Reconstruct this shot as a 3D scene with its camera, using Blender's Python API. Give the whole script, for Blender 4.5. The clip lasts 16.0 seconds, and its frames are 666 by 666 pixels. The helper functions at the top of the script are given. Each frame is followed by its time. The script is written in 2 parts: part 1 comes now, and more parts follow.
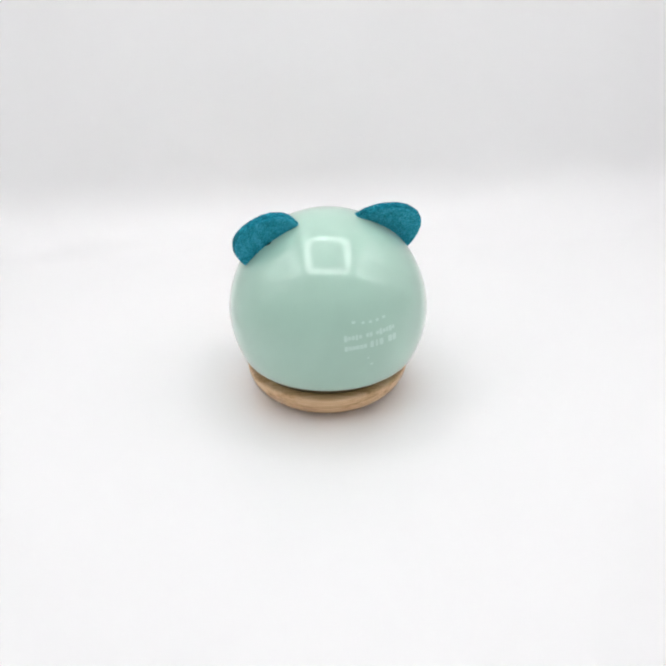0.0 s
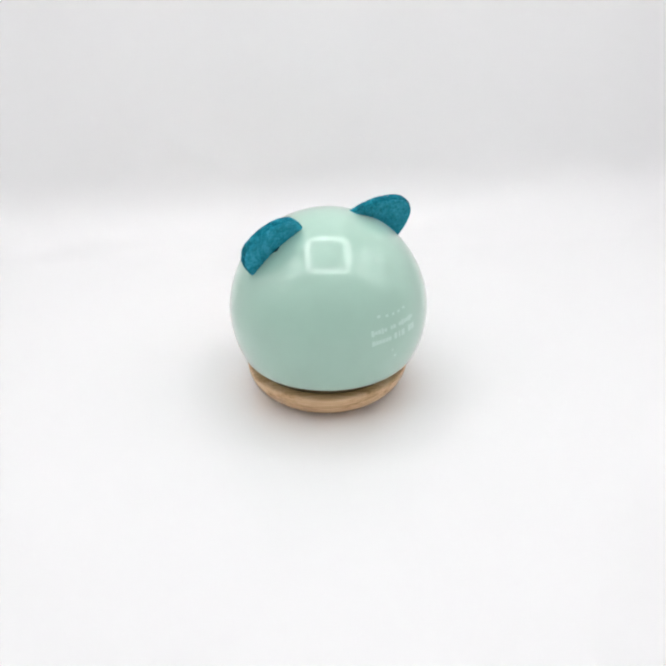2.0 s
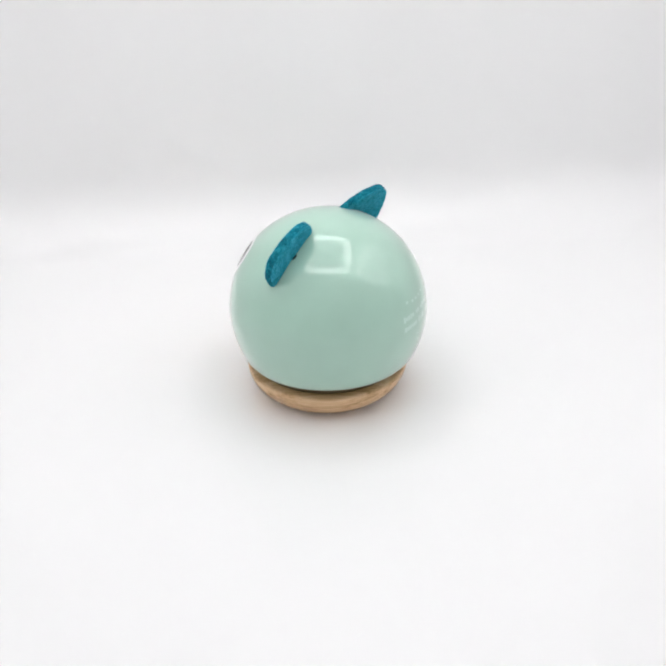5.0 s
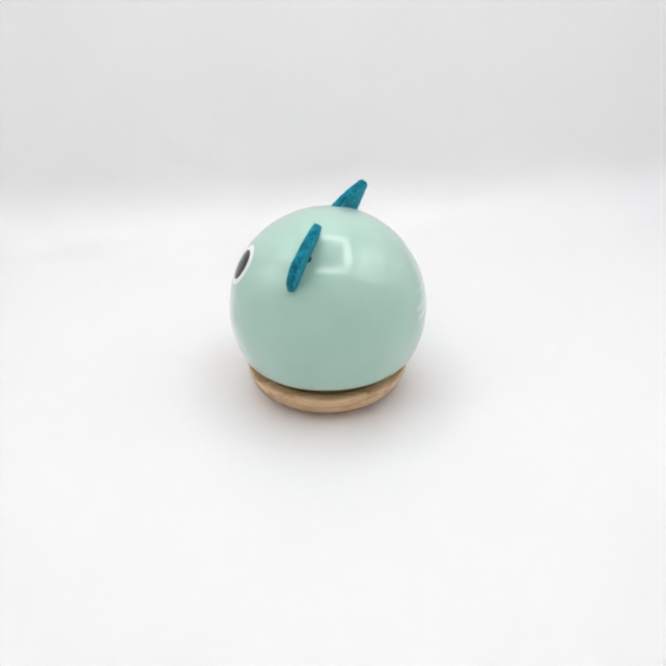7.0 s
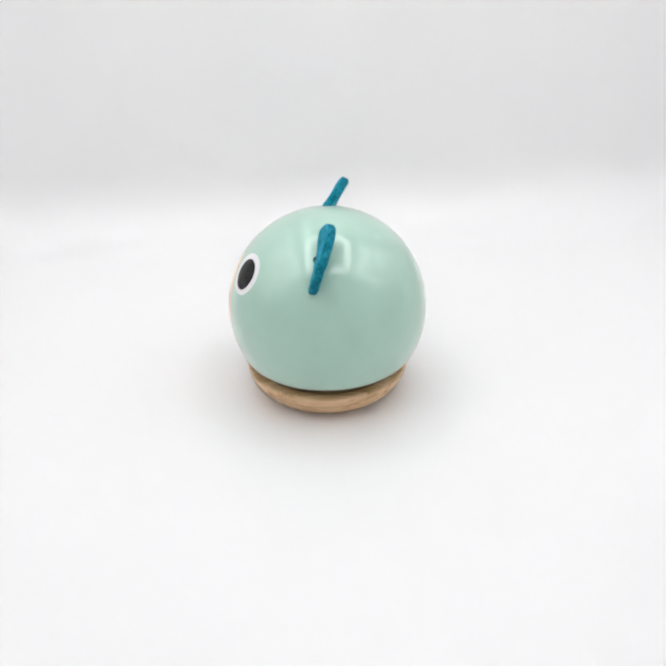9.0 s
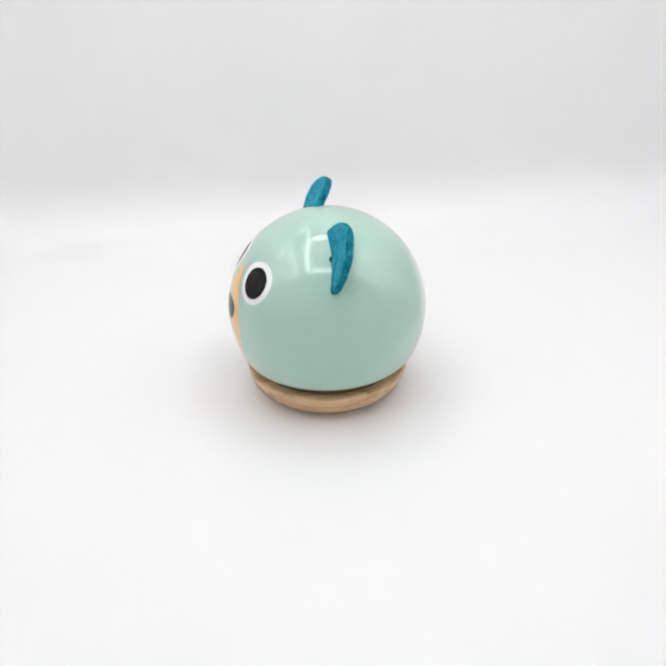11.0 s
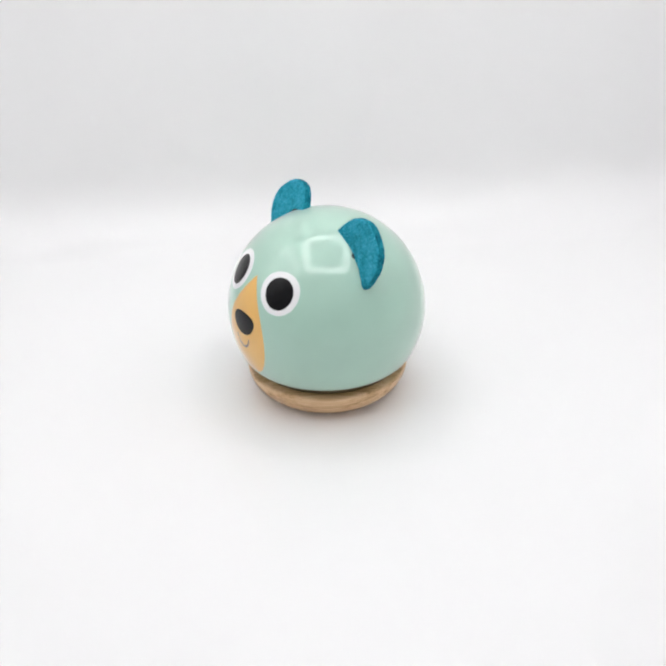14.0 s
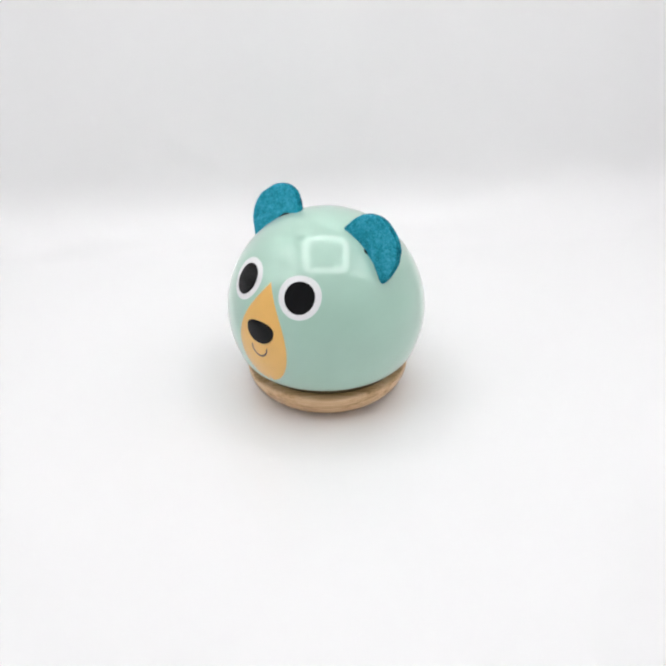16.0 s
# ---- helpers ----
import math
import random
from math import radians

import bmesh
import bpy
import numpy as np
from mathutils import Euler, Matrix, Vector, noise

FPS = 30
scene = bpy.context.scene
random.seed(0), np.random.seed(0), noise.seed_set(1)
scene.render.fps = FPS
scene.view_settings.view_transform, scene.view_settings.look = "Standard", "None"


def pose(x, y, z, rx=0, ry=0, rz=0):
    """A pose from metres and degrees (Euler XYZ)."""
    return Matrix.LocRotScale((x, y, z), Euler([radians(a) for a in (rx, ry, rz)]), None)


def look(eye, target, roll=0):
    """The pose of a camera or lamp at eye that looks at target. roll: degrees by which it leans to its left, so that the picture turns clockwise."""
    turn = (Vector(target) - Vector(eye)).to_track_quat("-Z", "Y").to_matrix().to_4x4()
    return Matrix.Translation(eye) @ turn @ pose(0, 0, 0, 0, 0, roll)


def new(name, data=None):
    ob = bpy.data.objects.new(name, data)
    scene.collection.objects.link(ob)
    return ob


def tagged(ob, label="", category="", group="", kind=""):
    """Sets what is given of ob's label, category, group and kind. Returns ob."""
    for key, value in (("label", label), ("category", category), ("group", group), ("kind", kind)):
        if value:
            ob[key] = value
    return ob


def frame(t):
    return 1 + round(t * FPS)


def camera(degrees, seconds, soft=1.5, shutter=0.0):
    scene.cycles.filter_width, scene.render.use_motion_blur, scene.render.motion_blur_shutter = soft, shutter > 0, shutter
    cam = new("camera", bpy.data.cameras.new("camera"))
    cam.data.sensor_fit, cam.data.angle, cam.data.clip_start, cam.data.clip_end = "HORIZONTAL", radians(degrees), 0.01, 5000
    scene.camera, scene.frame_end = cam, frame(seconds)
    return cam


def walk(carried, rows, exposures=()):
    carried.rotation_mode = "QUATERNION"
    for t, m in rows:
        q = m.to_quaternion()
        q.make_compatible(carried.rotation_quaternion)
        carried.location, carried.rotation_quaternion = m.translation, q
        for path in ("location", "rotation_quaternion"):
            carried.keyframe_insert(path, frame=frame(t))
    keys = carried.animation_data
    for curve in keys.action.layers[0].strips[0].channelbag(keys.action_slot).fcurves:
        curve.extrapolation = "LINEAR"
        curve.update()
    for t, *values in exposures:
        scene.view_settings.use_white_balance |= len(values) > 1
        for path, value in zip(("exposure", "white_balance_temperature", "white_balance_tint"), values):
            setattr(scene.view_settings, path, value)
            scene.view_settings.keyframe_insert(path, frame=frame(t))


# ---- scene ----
R = 0.0425            # radius of the toy's round head
HEAD_Z = 0.935 * R    # height of the head's centre over the floor

# camera: stands still, looks down into the light tent
cam = camera(30.0, 16.0, soft=2.6)
EYE = Vector((0.0, -0.4693, 0.2609 + HEAD_Z))
AIM = EYE + Vector((0.00489, 0.86269, -0.50572)) * 0.5
walk(cam, [(0.0, look(EYE, AIM, -0.77)), (16.0, look(EYE, AIM, -0.77))])

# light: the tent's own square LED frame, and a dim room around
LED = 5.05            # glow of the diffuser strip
scene.view_settings.exposure = 0.0
world = bpy.data.worlds.new("room_dusk")
world.use_nodes = True
world.node_tree.nodes["Background"].inputs[0].default_value = (0.985, 0.98, 1.0, 1)
world.node_tree.nodes["Background"].inputs[1].default_value = 0.54
scene.world = world


# ---- materials ----
def material(name, base, rough, metal=0.0):
    m = bpy.data.materials.new(name)
    m.use_nodes = True
    b = m.node_tree.nodes["Principled BSDF"]
    b.inputs["Base Color"].default_value = (*base, 1)
    b.inputs["Roughness"].default_value = rough
    b.inputs["Metallic"].default_value = metal
    return m, m.node_tree, b


def add(nt, kind, **values):
    n = nt.nodes.new(kind)
    for key, value in values.items():
        n.inputs[key.replace("_", " ")].default_value = value
    return n


def coords(nt, scale=(1, 1, 1), turn=(0, 0, 0)):
    c = nt.nodes.new("ShaderNodeTexCoord")
    m = nt.nodes.new("ShaderNodeMapping")
    m.inputs["Scale"].default_value = scale
    m.inputs["Rotation"].default_value = turn
    nt.links.new(c.outputs["Object"], m.inputs["Vector"])
    return m.outputs["Vector"]


def noise_tex(nt, vector, scale, detail=4.0, rough=0.55, warp=0.0):
    n = add(nt, "ShaderNodeTexNoise", Scale=scale, Detail=detail, Roughness=rough, Distortion=warp)
    nt.links.new(vector, n.inputs["Vector"])
    return n.outputs["Fac"]


def ramp(nt, fac, stops):
    n = nt.nodes.new("ShaderNodeValToRGB")
    e = n.color_ramp.elements
    while len(e) < len(stops):
        e.new(0.5)
    for el, (p, c) in zip(e, stops):
        el.position, el.color = p, (*c, 1)
    nt.links.new(fac, n.inputs["Fac"])
    return n.outputs["Color"]


def bump(nt, b, height, strength, distance):
    n = add(nt, "ShaderNodeBump", Strength=strength, Distance=distance)
    nt.links.new(height, n.inputs["Height"])
    nt.links.new(n.outputs["Normal"], b.inputs["Normal"])
    return n


def lacquer(name, base, rough=0.17, vary=0.03, sheen=1.0):
    """Sprayed gloss paint: faint cloudiness, orange peel."""
    m, nt, b = material(name, base, rough)
    v = coords(nt)
    lo = tuple(c * (1 - vary) for c in base)
    hi = tuple(min(1, c * (1 + vary)) for c in base)
    nt.links.new(ramp(nt, noise_tex(nt, v, 60, 3), [(0.35, lo), (0.65, hi)]), b.inputs["Base Color"])
    r = add(nt, "ShaderNodeMapRange", **{"To_Min": rough * 0.9, "To_Max": rough * 1.12})
    nt.links.new(noise_tex(nt, v, 140, 5), r.inputs["Value"])
    nt.links.new(r.outputs["Result"], b.inputs["Roughness"])
    bump(nt, b, noise_tex(nt, v, 420, 2), 0.04, 0.0004)
    b.inputs["IOR"].default_value = 1.55
    b.inputs["Coat Weight"].default_value = 0.1
    # sheen stands in for the pale rim of grazing reflections
    b.inputs["Sheen Weight"].default_value = sheen
    b.inputs["Sheen Roughness"].default_value = 0.3
    b.inputs["Coat Roughness"].default_value = rough * 0.8
    return m


def felt_material(name, shades, scale):
    """Pressed wool: tangled fibres, paler and darker tufts, a soft nap."""
    m, nt, b = material(name, shades[1], 0.95)
    v = coords(nt)
    fibre = noise_tex(nt, v, scale, 7, 0.72, 2.2)
    tuft = noise_tex(nt, v, scale * 0.3, 3, 0.5, 0.8)
    mix = nt.nodes.new("ShaderNodeMix")
    mix.inputs[0].default_value = 0.22
    nt.links.new(fibre, mix.inputs[2])
    nt.links.new(tuft, mix.inputs[3])
    nt.links.new(ramp(nt, mix.outputs[0], list(zip((0.41, 0.5, 0.59), shades))), b.inputs["Base Color"])
    b.inputs["Sheen Weight"].default_value = 0.08
    b.inputs["Sheen Roughness"].default_value = 0.5
    b.inputs["Sheen Tint"].default_value = (0.3, 0.85, 1.0, 1)
    b.inputs["Specular IOR Level"].default_value = 0.12
    bump(nt, b, noise_tex(nt, v, scale * 1.6, 6, 0.75, 0.8), 1.0, 0.0014)
    return m


def wood_material():
    m, nt, b = material("beech", (0.5, 0.32, 0.17), 0.42)
    broad = noise_tex(nt, coords(nt, (5, 170, 330), (0.10, 0.06, 0.12)), 1.0, 3, 0.5, 0.6)
    fine = noise_tex(nt, coords(nt, (25, 1000, 1600), (0.10, 0.06, 0.12)), 1.0, 5, 0.6)
    mix = nt.nodes.new("ShaderNodeMix")
    mix.inputs[0].default_value = 0.42
    nt.links.new(broad, mix.inputs[2])
    nt.links.new(fine, mix.inputs[3])
    nt.links.new(ramp(nt, mix.outputs[0], [(0.38, (0.42, 0.235, 0.10)), (0.48, (0.66, 0.42, 0.22)), (0.58, (0.78, 0.54, 0.32))]), b.inputs["Base Color"])
    bump(nt, b, fine, 0.12, 0.0003)
    return m


def sheet_material(name, base, vary, rough=0.5):
    m, nt, b = material(name, base, rough)
    v = coords(nt)
    lo = tuple(c * (1 - vary) for c in base)
    nt.links.new(ramp(nt, noise_tex(nt, v, 7, 3), [(0.3, lo), (0.7, base)]), b.inputs["Base Color"])
    bump(nt, b, noise_tex(nt, v, 700, 3), 0.05, 0.0003)
    return m


MINT = lacquer("mint_lacquer", (0.392, 0.615, 0.505), 0.55, 0.02, 0.6)
b = MINT.node_tree.nodes["Principled BSDF"]          # a satin colour coat under clear gloss
b.inputs["IOR"].default_value = 1.6
b.inputs["Coat Weight"].default_value = 1.0
b.inputs["Coat Roughness"].default_value = 0.065
b.inputs["Coat IOR"].default_value = 1.58
WHITE = lacquer("white_print", (0.88, 0.885, 0.89), 0.2, 0.01)
BLACK = lacquer("black_print", (0.003, 0.003, 0.004), 0.2, 0.03, 0.04)
BLACK.node_tree.nodes["Principled BSDF"].inputs["Specular IOR Level"].default_value = 0.18
BLACK.node_tree.nodes["Principled BSDF"].inputs["Coat Weight"].default_value = 0.0
OCHRE = lacquer("ochre_print", (0.86, 0.50, 0.135), 0.22, 0.04)
LINE = lacquer("dark_line_print", (0.03, 0.02, 0.015), 0.3)
FAINT = lacquer("pale_print", (0.55, 0.75, 0.66), 0.2, 0.01)
FELT = felt_material("teal_felt", ((0.008, 0.25, 0.37), (0.028, 0.44, 0.62), (0.10, 0.63, 0.82)), 680)
# cut edge in darker teal: the shade between its fibres is in the colour
FELT_EDGE_SHADE = felt_material("teal_felt_cut_edge_shade", ((0.001, 0.12, 0.18), (0.007, 0.26, 0.37), (0.03, 0.42, 0.55)), 520)
WOOD = wood_material()
# dark brown that carries the shade of the gaps above and below the base
GAP_SHADE = lacquer("gap_shade_brown", (0.13, 0.095, 0.045), 0.5, 0.15, 0.0)
SLIT_SHADE = material("slot_shade", (0.01, 0.03, 0.03), 0.8)[0]
PAPER = sheet_material("white_vinyl", (0.917, 0.913, 0.915), 0.01, 0.35)
CLOTH = sheet_material("white_tent_cloth", (0.92, 0.92, 0.925), 0.02)


def lining_material():
    """Crinkled silver lining of the tent's sides."""
    m, nt, b = material("silver_lining", (0.94, 0.94, 0.945), 0.42, 0.9)
    v = coords(nt)
    r = add(nt, "ShaderNodeMapRange", **{"To_Min": 0.2, "To_Max": 0.34})
    nt.links.new(noise_tex(nt, v, 30, 4), r.inputs["Value"])
    nt.links.new(r.outputs["Result"], b.inputs["Roughness"])
    bump(nt, b, noise_tex(nt, v, 40, 4, 0.6, 0.6), 0.5, 0.006)
    return m


SILVER = lining_material()
TABLE = sheet_material("grey_worktop", (0.3, 0.29, 0.28), 0.1)
HOUSING = material("white_plastic", (0.75, 0.75, 0.75), 0.4)[0]


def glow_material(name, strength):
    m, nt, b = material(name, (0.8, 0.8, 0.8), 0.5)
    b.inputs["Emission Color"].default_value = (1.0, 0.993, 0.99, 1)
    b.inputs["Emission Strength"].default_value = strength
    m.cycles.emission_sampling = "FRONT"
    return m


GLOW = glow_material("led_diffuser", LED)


# ---- mesh helpers ----
def part(name, bm, mat, parent=None, label="", smooth=True):
    bmesh.ops.recalc_face_normals(bm, faces=bm.faces)
    me = bpy.data.meshes.new(name)
    bm.to_mesh(me)
    bm.free()
    me.materials.append(mat)
    for p in me.polygons:
        p.use_smooth = smooth
    ob = new(name, me)
    if parent:
        ob.parent = parent
    return tagged(ob, label)


def lathe(profile, n=160, centre=(0, 0)):
    """A closed solid turned from (radius, height) pairs, first and last on the axis."""
    bm = bmesh.new()
    rings = []
    for r, z in profile:
        if r < 1e-7:
            rings.append([bm.verts.new((centre[0], centre[1], z))])
        else:
            rings.append([bm.verts.new((centre[0] + r * math.cos(2 * math.pi * k / n), centre[1] + r * math.sin(2 * math.pi * k / n), z)) for k in range(n)])
    for a, b in zip(rings, rings[1:]):
        for k in range(n):
            j = (k + 1) % n
            vs = [a[k % len(a)], a[j % len(a)], b[j % len(b)], b[k % len(b)]]
            bm.faces.new(list(dict.fromkeys(vs)))
    return bm


def slab(bm, x0, x1, y0, y1, z0, z1):
    vs = [bm.verts.new((x, y, z)) for x in (x0, x1) for y in (y0, y1) for z in (z0, z1)]
    for f in ((0, 1, 3, 2), (4, 6, 7, 5), (0, 4, 5, 1), (2, 3, 7, 6), (0, 2, 6, 4), (1, 5, 7, 3)):
        bm.faces.new([vs[i] for i in f])
    return bm


CENTRE = Vector((-0.0143 * R, 0.0119 * R, 0))   # the head sits a hair off its axis


def on_head(lat, lon, lift):
    """A point on the head; lon 0 is the middle of the face, positive to the bear's left."""
    a, e = radians(lon - 90), radians(lat)
    return CENTRE + Vector((math.cos(e) * math.cos(a), math.cos(e) * math.sin(a), math.sin(e))) * (R + lift)


def decal(name, edge, middle, mat, parent, lift, label="", rings=10, n=72, dome=0.0):
    """A thin printed patch on the head: edge(s), 0 <= s < 1, gives (lat, lon) of its outline."""
    bm = bmesh.new()
    hub = bm.verts.new(on_head(*middle, lift + dome))
    loops = []
    for i in range(1, rings + 1):
        k = i / rings
        loop = []
        for j in range(n):
            la, lo = edge(j / n)
            loop.append(bm.verts.new(on_head(middle[0] + (la - middle[0]) * k, middle[1] + (lo - middle[1]) * k, lift + dome * (1 - k * k))))
        loops.append(loop)
    for j in range(n):
        bm.faces.new((hub, loops[0][j], loops[0][(j + 1) % n]))
        for a, b in zip(loops, loops[1:]):
            bm.faces.new((a[j], b[j], b[(j + 1) % n], a[(j + 1) % n]))
    return part(name, bm, mat, parent, label)


# ---- the tent ----
def backdrop():
    """One white sheet: floor, a soft bend, and the back, hung slightly askew."""
    bm = bmesh.new()
    bend, back, lean = 0.038, 0.168, -6
    prof = [(-0.595 + 0.02 * i, 0.0) for i in range(38)]
    prof = [p for p in prof if p[0] < back - bend - 0.005]
    prof += [(back - bend + bend * math.sin(radians(a)), bend - bend * math.cos(radians(a))) for a in range(0, 90 + lean + 1, 2)]
    y, z = prof[-1]
    prof += [(y - 0.02 * i * math.sin(radians(lean)), z + 0.02 * i * math.cos(radians(lean))) for i in range(1, 23)]
    cols = [-0.2265 + 0.467 * i / 24 for i in range(25)]
    grid = [[bm.verts.new((x, y + (0.085 * x if y > 0 else 0) * min(1, max(0, y) / 0.12), z)) for x in cols] for y, z in prof]
    for a, b in zip(grid, grid[1:]):
        for i in range(24):
            bm.faces.new((a[i], a[i + 1], b[i + 1], b[i]))
    ob = part("backdrop", bm, PAPER, None)
    s = ob.modifiers.new("thickness", "SOLIDIFY")
    s.thickness, s.offset = 0.0008, -1
    return tagged(ob, "smooth white vinyl sheet sweeping up behind the toy", "backdrop", kind="structure")


def tent():
    panels = (("wall_west", (-0.236, -0.228, -0.46, 0.27, -0.004, 0.53), "crinkled silver lining of a photo light tent side", "wall"),
              ("wall_east", (0.242, 0.250, -0.46, 0.27, -0.004, 0.53), "crinkled silver lining of a photo light tent side", "wall"),
              ("wall_north", (-0.228, 0.242, 0.262, 0.27, -0.004, 0.53), "white fabric back of a photo light tent", "wall"),
              ("ceiling", (-0.236, 0.250, -0.46, 0.27, 0.53, 0.538), "white fabric top of a photo light tent", "ceiling"))
    for name, box, label, kind in panels:
        tagged(part(name, slab(bmesh.new(), *box), SILVER if "silver" in label else CLOTH, None, smooth=False), label, kind, kind="structure")


def worktop():
    bm = slab(bmesh.new(), -0.8, 0.8, -0.9, 0.6, -0.03, -0.005)
    tagged(part("ground", bm, TABLE, None, smooth=False), "plain grey worktop under the light tent", "worktop", kind="structure")


def ring_band(cx, cy, hx, hy, rad, wide, z0, z1, n=12, taper=0.1):
    """A square band with rounded corners, wide metres broad, from z0 to z1."""
    def loop(grow):
        pts = []
        for q, (sx, sy) in enumerate(((1, 1), (-1, 1), (-1, -1), (1, -1))):
            for i in range(n + 1):
                a = math.pi / 2 * (q + i / n)
                pts.append((cx + sx * (hx - rad) + (rad + grow) * math.cos(a), cy + sy * (hy - rad) + (rad + grow) * math.sin(a)))
        return pts
    bm = bmesh.new()
    loops = [[bm.verts.new((x, y, z)) for x, y in loop(gr)] for gr, z in ((wide / 2, z0), (wide / 2, z1), (-wide / 2, z1), (-wide / 2, z0))]
    m = len(loops[0])
    for k in range(4):
        a, b = loops[k], loops[(k + 1) % 4]
        for i in range(m):
            bm.faces.new((a[i], a[(i + 1) % m], b[(i + 1) % m], b[i]))
    for v in bm.verts:
        v.co.x *= 1 - taper * v.co.y / hy
    return bm


def led_frame():
    top = new("light_frame")
    tagged(top, "square white LED light frame under the tent top, lit", "lamp")
    top.location = (0.005, -0.030, 0.494)
    part("housing", ring_band(0, 0, 0.192, 0.201, 0.084, 0.004, -0.006, 0.010), HOUSING, top, smooth=False)
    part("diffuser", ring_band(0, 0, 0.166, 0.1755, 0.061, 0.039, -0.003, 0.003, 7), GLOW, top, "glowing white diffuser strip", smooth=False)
    for x in (-0.198, 0.198):
        for y in (-0.08, 0.08):
            part("hanger", slab(bmesh.new(), x - 0.004, x + 0.004, y - 0.002, y + 0.002, -0.004, 0.035), HOUSING, top, smooth=False)


# ---- the toy ----
def wooden_base(parent):
    prof = [(0, -0.920)]
    for i in range(25):                          # bowl: swells from the foot to the widest line
        a = math.pi / 2 * (1 - i / 24)
        prof.append((0.509 + 0.315 * max(0, math.cos(a)) ** 1.05, -0.622 - 0.298 * math.sin(a) ** 1.1))
    for i in range(0, 15):                       # rounded shoulder, up to just under the head
        a = radians(90 * i / 14)
        prof.append((0.744 + 0.08 * math.cos(a), -0.622 + 0.024 * math.sin(a)))
    prof += [(0.60, -0.598), (0, -0.598)]
    bm = lathe([(r * R, z * R + HEAD_Z) for r, z in prof])
    base = part("base", bm, WOOD, parent, "turned pale beech base with fine grain")
    # unseen foot, added so that its dark gap deepens the contact shade
    foot = [(0, -0.935), (0.455, -0.935), (0.47, -0.931), (0.47, -0.9195), (0, -0.9195)]
    part("contact_shade_foot", lathe([(r * R, z * R + HEAD_Z) for r, z in foot]), GAP_SHADE, parent, "thin dark pad added to deepen the shade under the base")
    # plate added and coloured dark for the shade between head and base
    disc = [(0, -0.5975), (0.735, -0.5975), (0.745, -0.593), (0.745, -0.520), (0.735, -0.5155), (0, -0.5155)]
    part("gap_shade_plate", lathe([(r * R, z * R + HEAD_Z) for r, z in disc]), GAP_SHADE, parent, "added plate under the head, coloured dark like the gap's shade")
    return base


CUT = -0.494          # the head is cut flat below, in radii
TIP = 0.95            # the cut dips a little towards the face, in degrees


def bear_head(parent):
    prof = [(0, CUT)]
    e0 = math.asin(CUT)
    rim = math.cos(e0)
    prof += [(rim - 0.05, CUT), (rim - 0.02, CUT + 0.002)]
    for i in range(1, 5):
        a = radians(90 * i / 5)
        prof.append((rim - 0.02 + 0.026 * math.sin(a), CUT + 0.028 - 0.026 * math.cos(a)))
    e1 = math.asin(CUT + 0.045)
    for i in range(81):
        e = e1 + (math.pi / 2 - e1) * i / 80
        prof.append((math.cos(e) if i < 80 else 0, math.sin(e)))
    bm = lathe([(r * R, z * R) for r, z in prof], 192, CENTRE)
    bmesh.ops.rotate(bm, cent=CENTRE, matrix=Matrix.Rotation(radians(TIP), 3, "X"), verts=bm.verts)
    return part("head", bm, MINT, parent, "glossy mint-green lacquered round bear head")


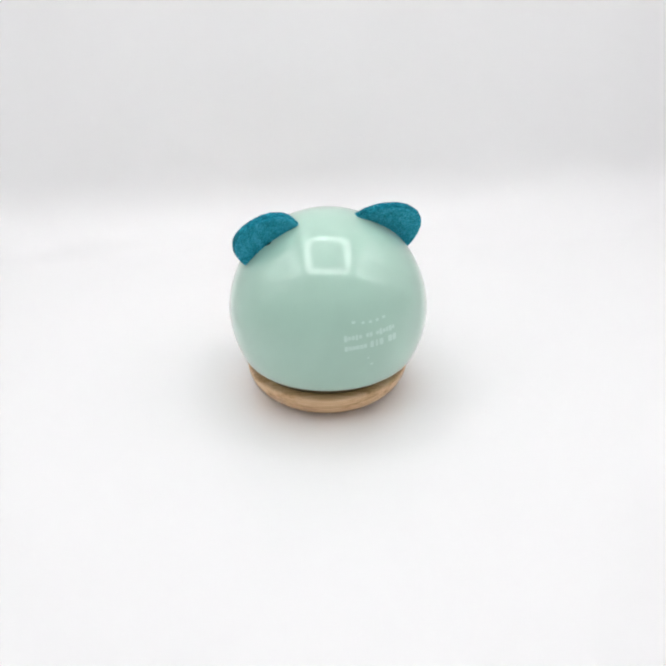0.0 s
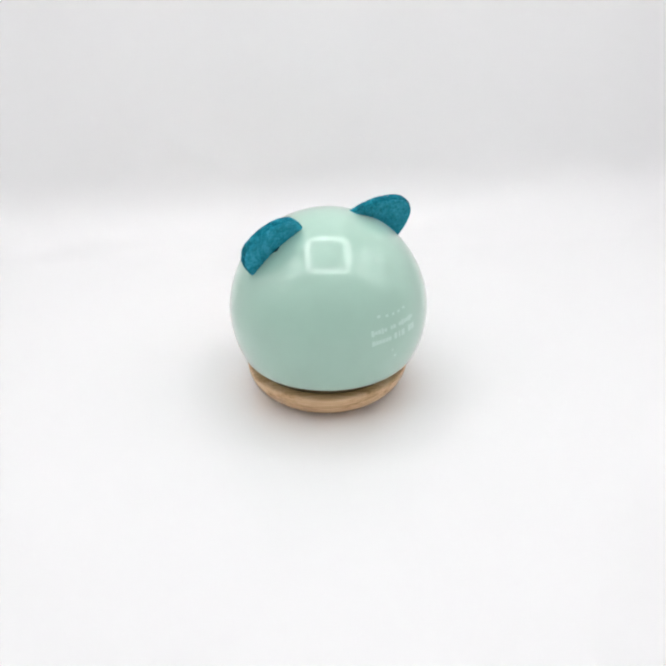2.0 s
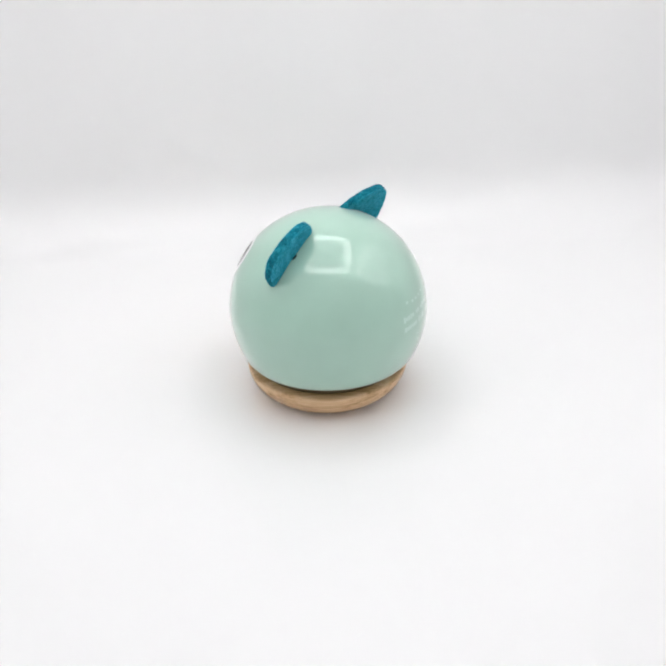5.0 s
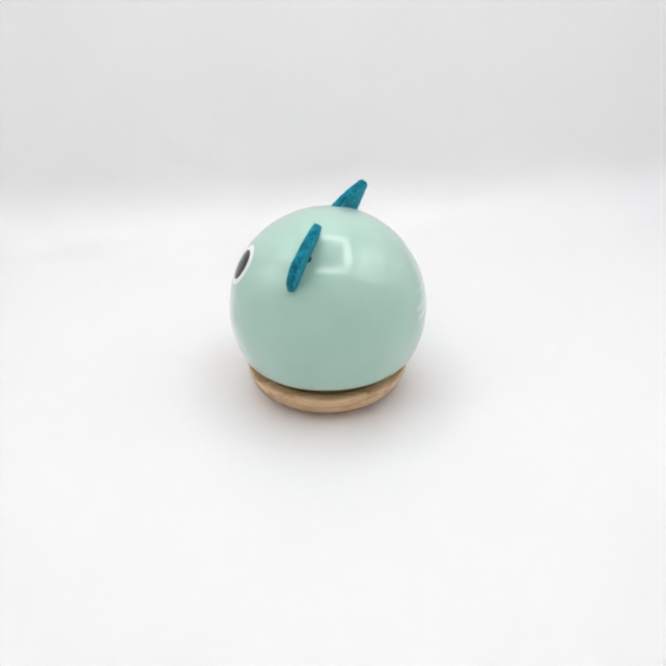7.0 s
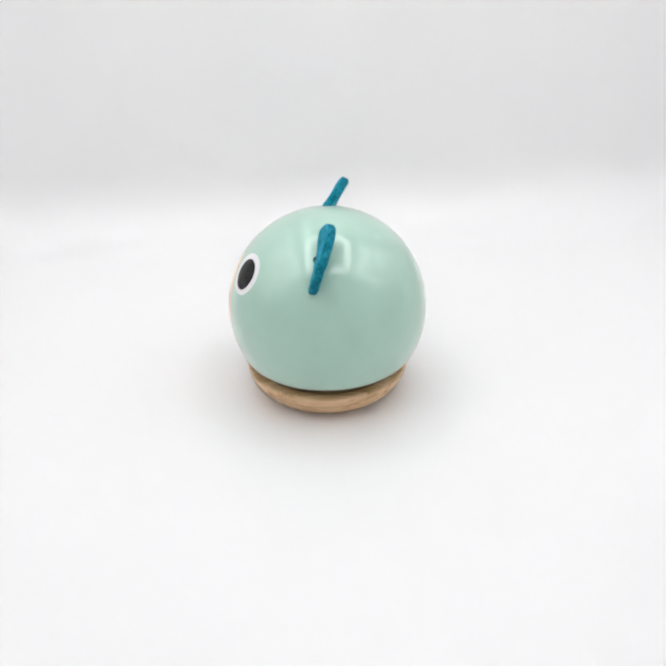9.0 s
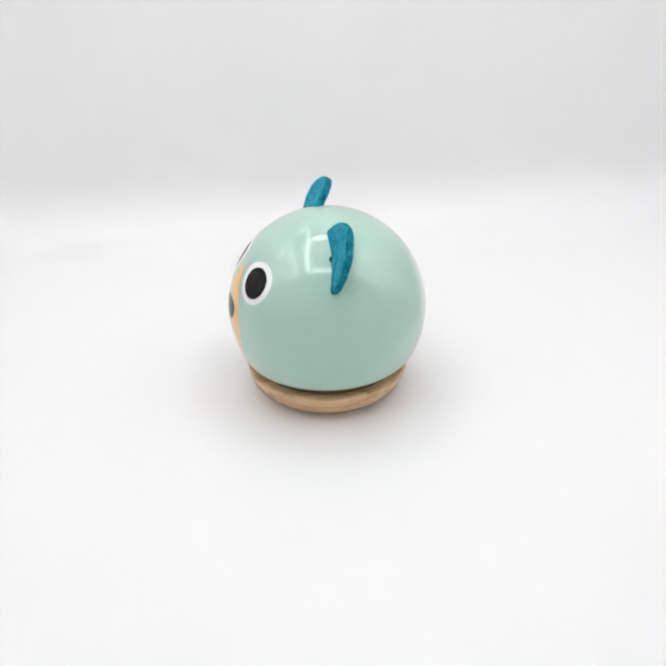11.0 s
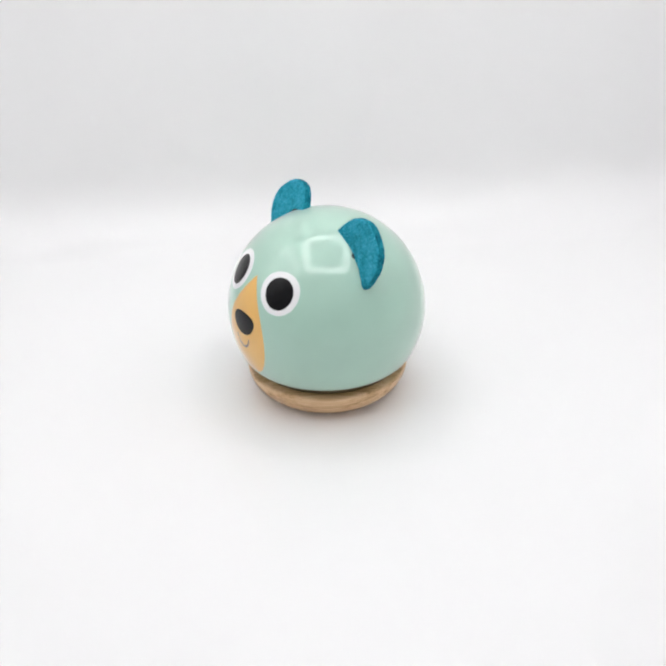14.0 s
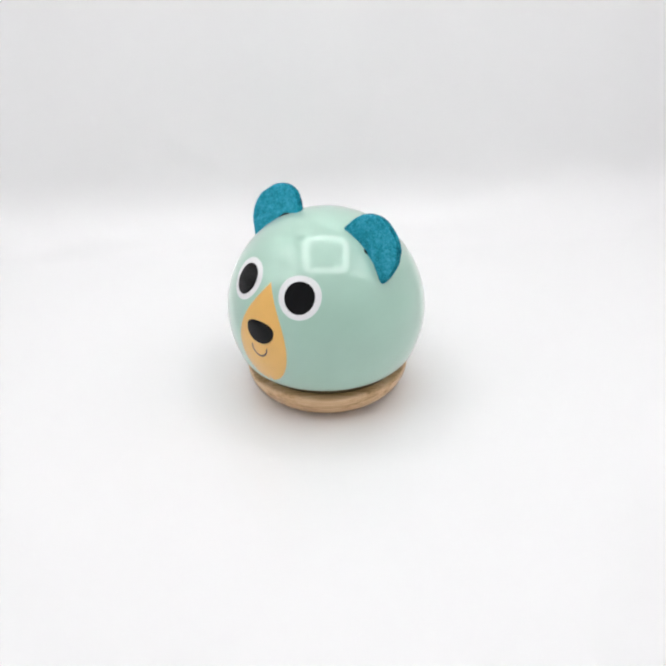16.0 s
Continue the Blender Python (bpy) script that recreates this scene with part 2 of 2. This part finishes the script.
def ear(parent, side, pol_in, pol_out, lon, twist, lean, high, thick, bow, curl, bulge, warp, skew, long, broad, shift, back, dome):
    """A half-round piece of thick felt that stands in a slit of the head and leans back. Lengths in radii, angles in degrees."""
    def ball(pol, a):
        return Vector((math.sin(radians(pol)) * math.cos(radians(a)), math.sin(radians(pol)) * math.sin(radians(a)), math.cos(radians(pol))))
    inner, outer = ball(pol_in, lon + 2 * twist), ball(pol_out, lon - twist)
    mid = (inner + outer) / 2
    half = (outer - inner).length / 2
    along = (outer - inner).normalized()
    up = (mid.normalized() - along * mid.normalized().dot(along)).normalized()
    front = along.cross(up)
    if front.y > 0:
        front = -front                            # towards the bear's front
    n, rings = 128, 18
    bm = bmesh.new()
    rims = []
    for s in (1, -1):
        loops = [[bm.verts.new((0, high * 0.3, s * thick / 2))]]
        for i in range(1, rings + 1):
            k = 1 - (1 - i / rings) ** 1.8
            t2 = thick / 2 * (1 - 0.45 * k ** 30)
            loop = []
            for j in range(n):
                a = 2 * math.pi * j / n
                c, si = math.cos(a), math.sin(a)
                w = half * math.copysign(abs(c) ** 0.9, c) * (1 + bulge * max(si, 0))
                h = high * si ** 0.92 if si > 0 else 0.2 * si
                loop.append(bm.verts.new((w * k, high * 0.3 + (h - high * 0.3) * k, s * t2)))
            loops.append(loop)
        for j in range(n):
            jj = (j + 1) % n
            bm.faces.new((loops[0][0], loops[1][j], loops[1][jj]))
            for i, (a, b) in enumerate(zip(loops[1:], loops[2:]), 1):
                bm.faces.new((a[j], b[j], b[jj], a[jj])).material_index = 1 if i >= rings - 2 else 0
        rims.append(loops[-1])
    belt = [bm.verts.new((a.co.x * 1.012, high * 0.3 + (a.co.y - high * 0.3) * 1.012, 0)) for a in rims[0]]
    for a, b in ((rims[0], belt), (belt, rims[1])):           # the cut edge
        for j in range(n):
            bm.faces.new((a[j], b[j], b[(j + 1) % n], a[(j + 1) % n])).material_index = 1
    for v in bm.verts:
        w, h, d = v.co
        q = Vector((w, h, d * 2 + side * 5))
        d += bow * (1 - (w / half) ** 2) - curl * (max(h, 0) / high) ** 2
        d += noise.noise(q * 9) * 0.006 + noise.noise(q * 30) * 0.004
        w += noise.noise(Vector((h, w, 3.0 + side)) * 16) * 0.0035 + noise.noise(Vector((h, w, d + 7.0)) * 60) * 0.004
        h += noise.noise(Vector((w, h, 9.0 + side)) * 16) * 0.003 + noise.noise(Vector((w, h, d + 1.0)) * 60) * 0.004
        w += skew * max(h, 0)
        a = radians(lean + warp * w / half)
        out = up * math.cos(a) - front * math.sin(a)
        normal = front * math.cos(a) + up * math.sin(a)
        p = (mid + along * w + out * h + normal * d) * R
        v.co = (p.x * side, p.y, p.z)
    ob = part("ear", bm, FELT, parent, "half-round ear of thick teal wool felt")
    ob.data.materials.append(FELT_EDGE_SHADE)
    ob.location = CENTRE

    # slit in which the ear stands and its shade, painted as dark patch
    m = mid.normalized()
    lat, lo0 = math.degrees(math.asin(m.z)) + shift, side * (math.degrees(math.atan2(m.y, m.x)) + 90 + back)

    def edge(s):
        a = 2 * math.pi * s
        return lat + long * math.cos(a), lo0 + broad * math.sin(a)
    decal("ear_slit_shade", edge, (lat, lo0), SLIT_SHADE, parent, 0.00006, "dark patch for the slit and shade under the felt ear", 6, 32, dome)


def face(parent):
    for side in (-1, 1):
        def white(s):
            a = 2 * math.pi * s
            return 31.4 + 12.3 * math.sin(a), side * 22.8 + 12.3 * math.cos(a) / math.cos(radians(31.4 + 12.3 * math.sin(a)))

        def pupil(s):
            a = 2 * math.pi * s
            return 31.2 + 9.1 * math.sin(a), side * 22.8 + 8.7 * math.cos(a) / math.cos(radians(31.2 + 9.1 * math.sin(a)))
        decal("eye_white", white, (31.4, side * 22.8), WHITE, parent, 0.00004, "round white printed eye ground")
        decal("pupil", pupil, (31.2, side * 22.8), BLACK, parent, 0.00007, "round black printed pupil")

    def muzzle(s):
        side, q = (1, s * 2) if s < 0.5 else (-1, 2 - s * 2)
        w = math.sin(math.pi / 2 * q / 0.62) if q < 0.62 else math.sqrt(max(0, 1 - ((q - 0.62) / 0.38) ** 2))
        return 36.2 - 63.0 * q, side * 17.2 * w
    decal("muzzle", muzzle, (-2, 0), OCHRE, parent, 0.00003, "ochre drop-shaped printed muzzle", 14, 120)

    def snout(s):
        a = 2 * math.pi * s
        si, c = math.sin(a), math.cos(a)
        return 7.2 + (6.2 if si > 0 else 6.9) * math.copysign(abs(si) ** 0.9, si), -0.6 + 9.7 * math.copysign(abs(c) ** 0.9, c) * (1 + 0.16 * si)
    decal("nose", snout, (7.2, -0.6), BLACK, parent, 0.00007, "black rounded printed nose")

    bm = bmesh.new()
    n = 40
    rows = []
    for i in range(n + 1):
        a = math.pi * i / n
        t = 0.58 * (0.6 + 0.45 * math.sin(a))
        la, lo = -1.8 - 6.4 * math.sin(a), -0.9 - 5.5 * math.cos(a)
        rows.append([bm.verts.new(on_head(la + k * t * -math.sin(a), lo + k * t * -math.cos(a), h)) for k, h in ((1, 0.00007), (0, 0.00007), (-1, 0.00007))])
    for a, b in zip(rows, rows[1:]):
        for i in range(2):
            bm.faces.new((a[i], b[i], b[i + 1], a[i + 1]))
    part("mouth", bm, LINE, parent, "thin dark curved smile line")


def print_marks(parent):
    """Faint printing on the back of the head, too blurred to read: bars."""
    bars = [(18.6, -13.6, 2.4, 1.5), (17.6, -8.0, 2.0, 1.4), (17.3, -3.5, 2.0, 1.4), (17.4, 0.9, 2.0, 1.4), (17.9, 5.4, 2.2, 1.5),
            (-3.9, -5.8, 1.2, 1.3), (-8.6, -3.6, 2.0, 1.2)]
    for k, w in enumerate((1.7, 1.5, 1.7, 1.2, 1.6, 0, 1.4, 1.6, 0, 1.9, 1.5, 1.6, 1.3, 1.7, 1.5)):
        if w:
            bars.append((9.8 + 0.05 * k, -18.6 + 2.1 * k, w + 0.25, (3.6, 2.2, 2.5, 3.2, 2.0)[k % 5]))
    for k, w in enumerate((1.8, 1.6, 1.9, 1.5, 1.7, 1.6)):
        bars.append((3.8 + 0.05 * k, -18.4 + 2.15 * k, w + 0.3, 3.0 if k == 0 else 2.4))
    for k, w in enumerate((2.2, 1.3, 2.6, 0, 2.8, 2.4)):
        if w:
            bars.append((4.3 + 0.06 * k, -3.6 + 2.95 * k, w, 3.8))
    for la, lo, w, h in bars:
        def edge(s, la=la, lo=lo, w=w, h=h):
            a = 2 * math.pi * s
            c, si = math.cos(a), math.sin(a)
            return la + h / 2 * math.copysign(abs(si) ** 0.35, si), lo + 189.7 + w / 2 * math.copysign(abs(c) ** 0.35, c)
        decal("print_bar", edge, (la, lo + 189.7), FAINT, parent, 0.00003, "", 4, 28)


def music_box():
    top = new("bear_music_box")
    tagged(top, "mint bear-head wooden music box with felt ears on white sheet", "music box")
    wooden_base(top)
    head = bear_head(top)
    ear(head, 1, 16.92, 55.98, -6.43, 1.35, 17.2, 0.398, 0.093, -0.0093, 0.0104, 0.126, -5.5, -0.006, 3.0, 6.8, 0, 2.8, 0.0003)
    ear(head, -1, 17.79, 59.24, -2.34, 0.50, 28.0, 0.418, 0.091, -0.0009, -0.0003, 0.0285, -9.6, -0.027, 6.5, 5.0, 9.5, 0.0, 0.0006)
    face(head)
    print_marks(head)
    return head


worktop()
tent()
led_frame()
backdrop()
HEAD = music_box()


def motions():
    """The head turns on its base, slowing a little as the spring runs down."""
    rows = []
    for k in range(17):
        d = k - 8.0
        rows.append((float(k), pose(0, 0, HEAD_Z, 0, 0, -99.7 + 7.6175 * d - 0.0181 * d * d)))
    walk(HEAD, rows)


motions()
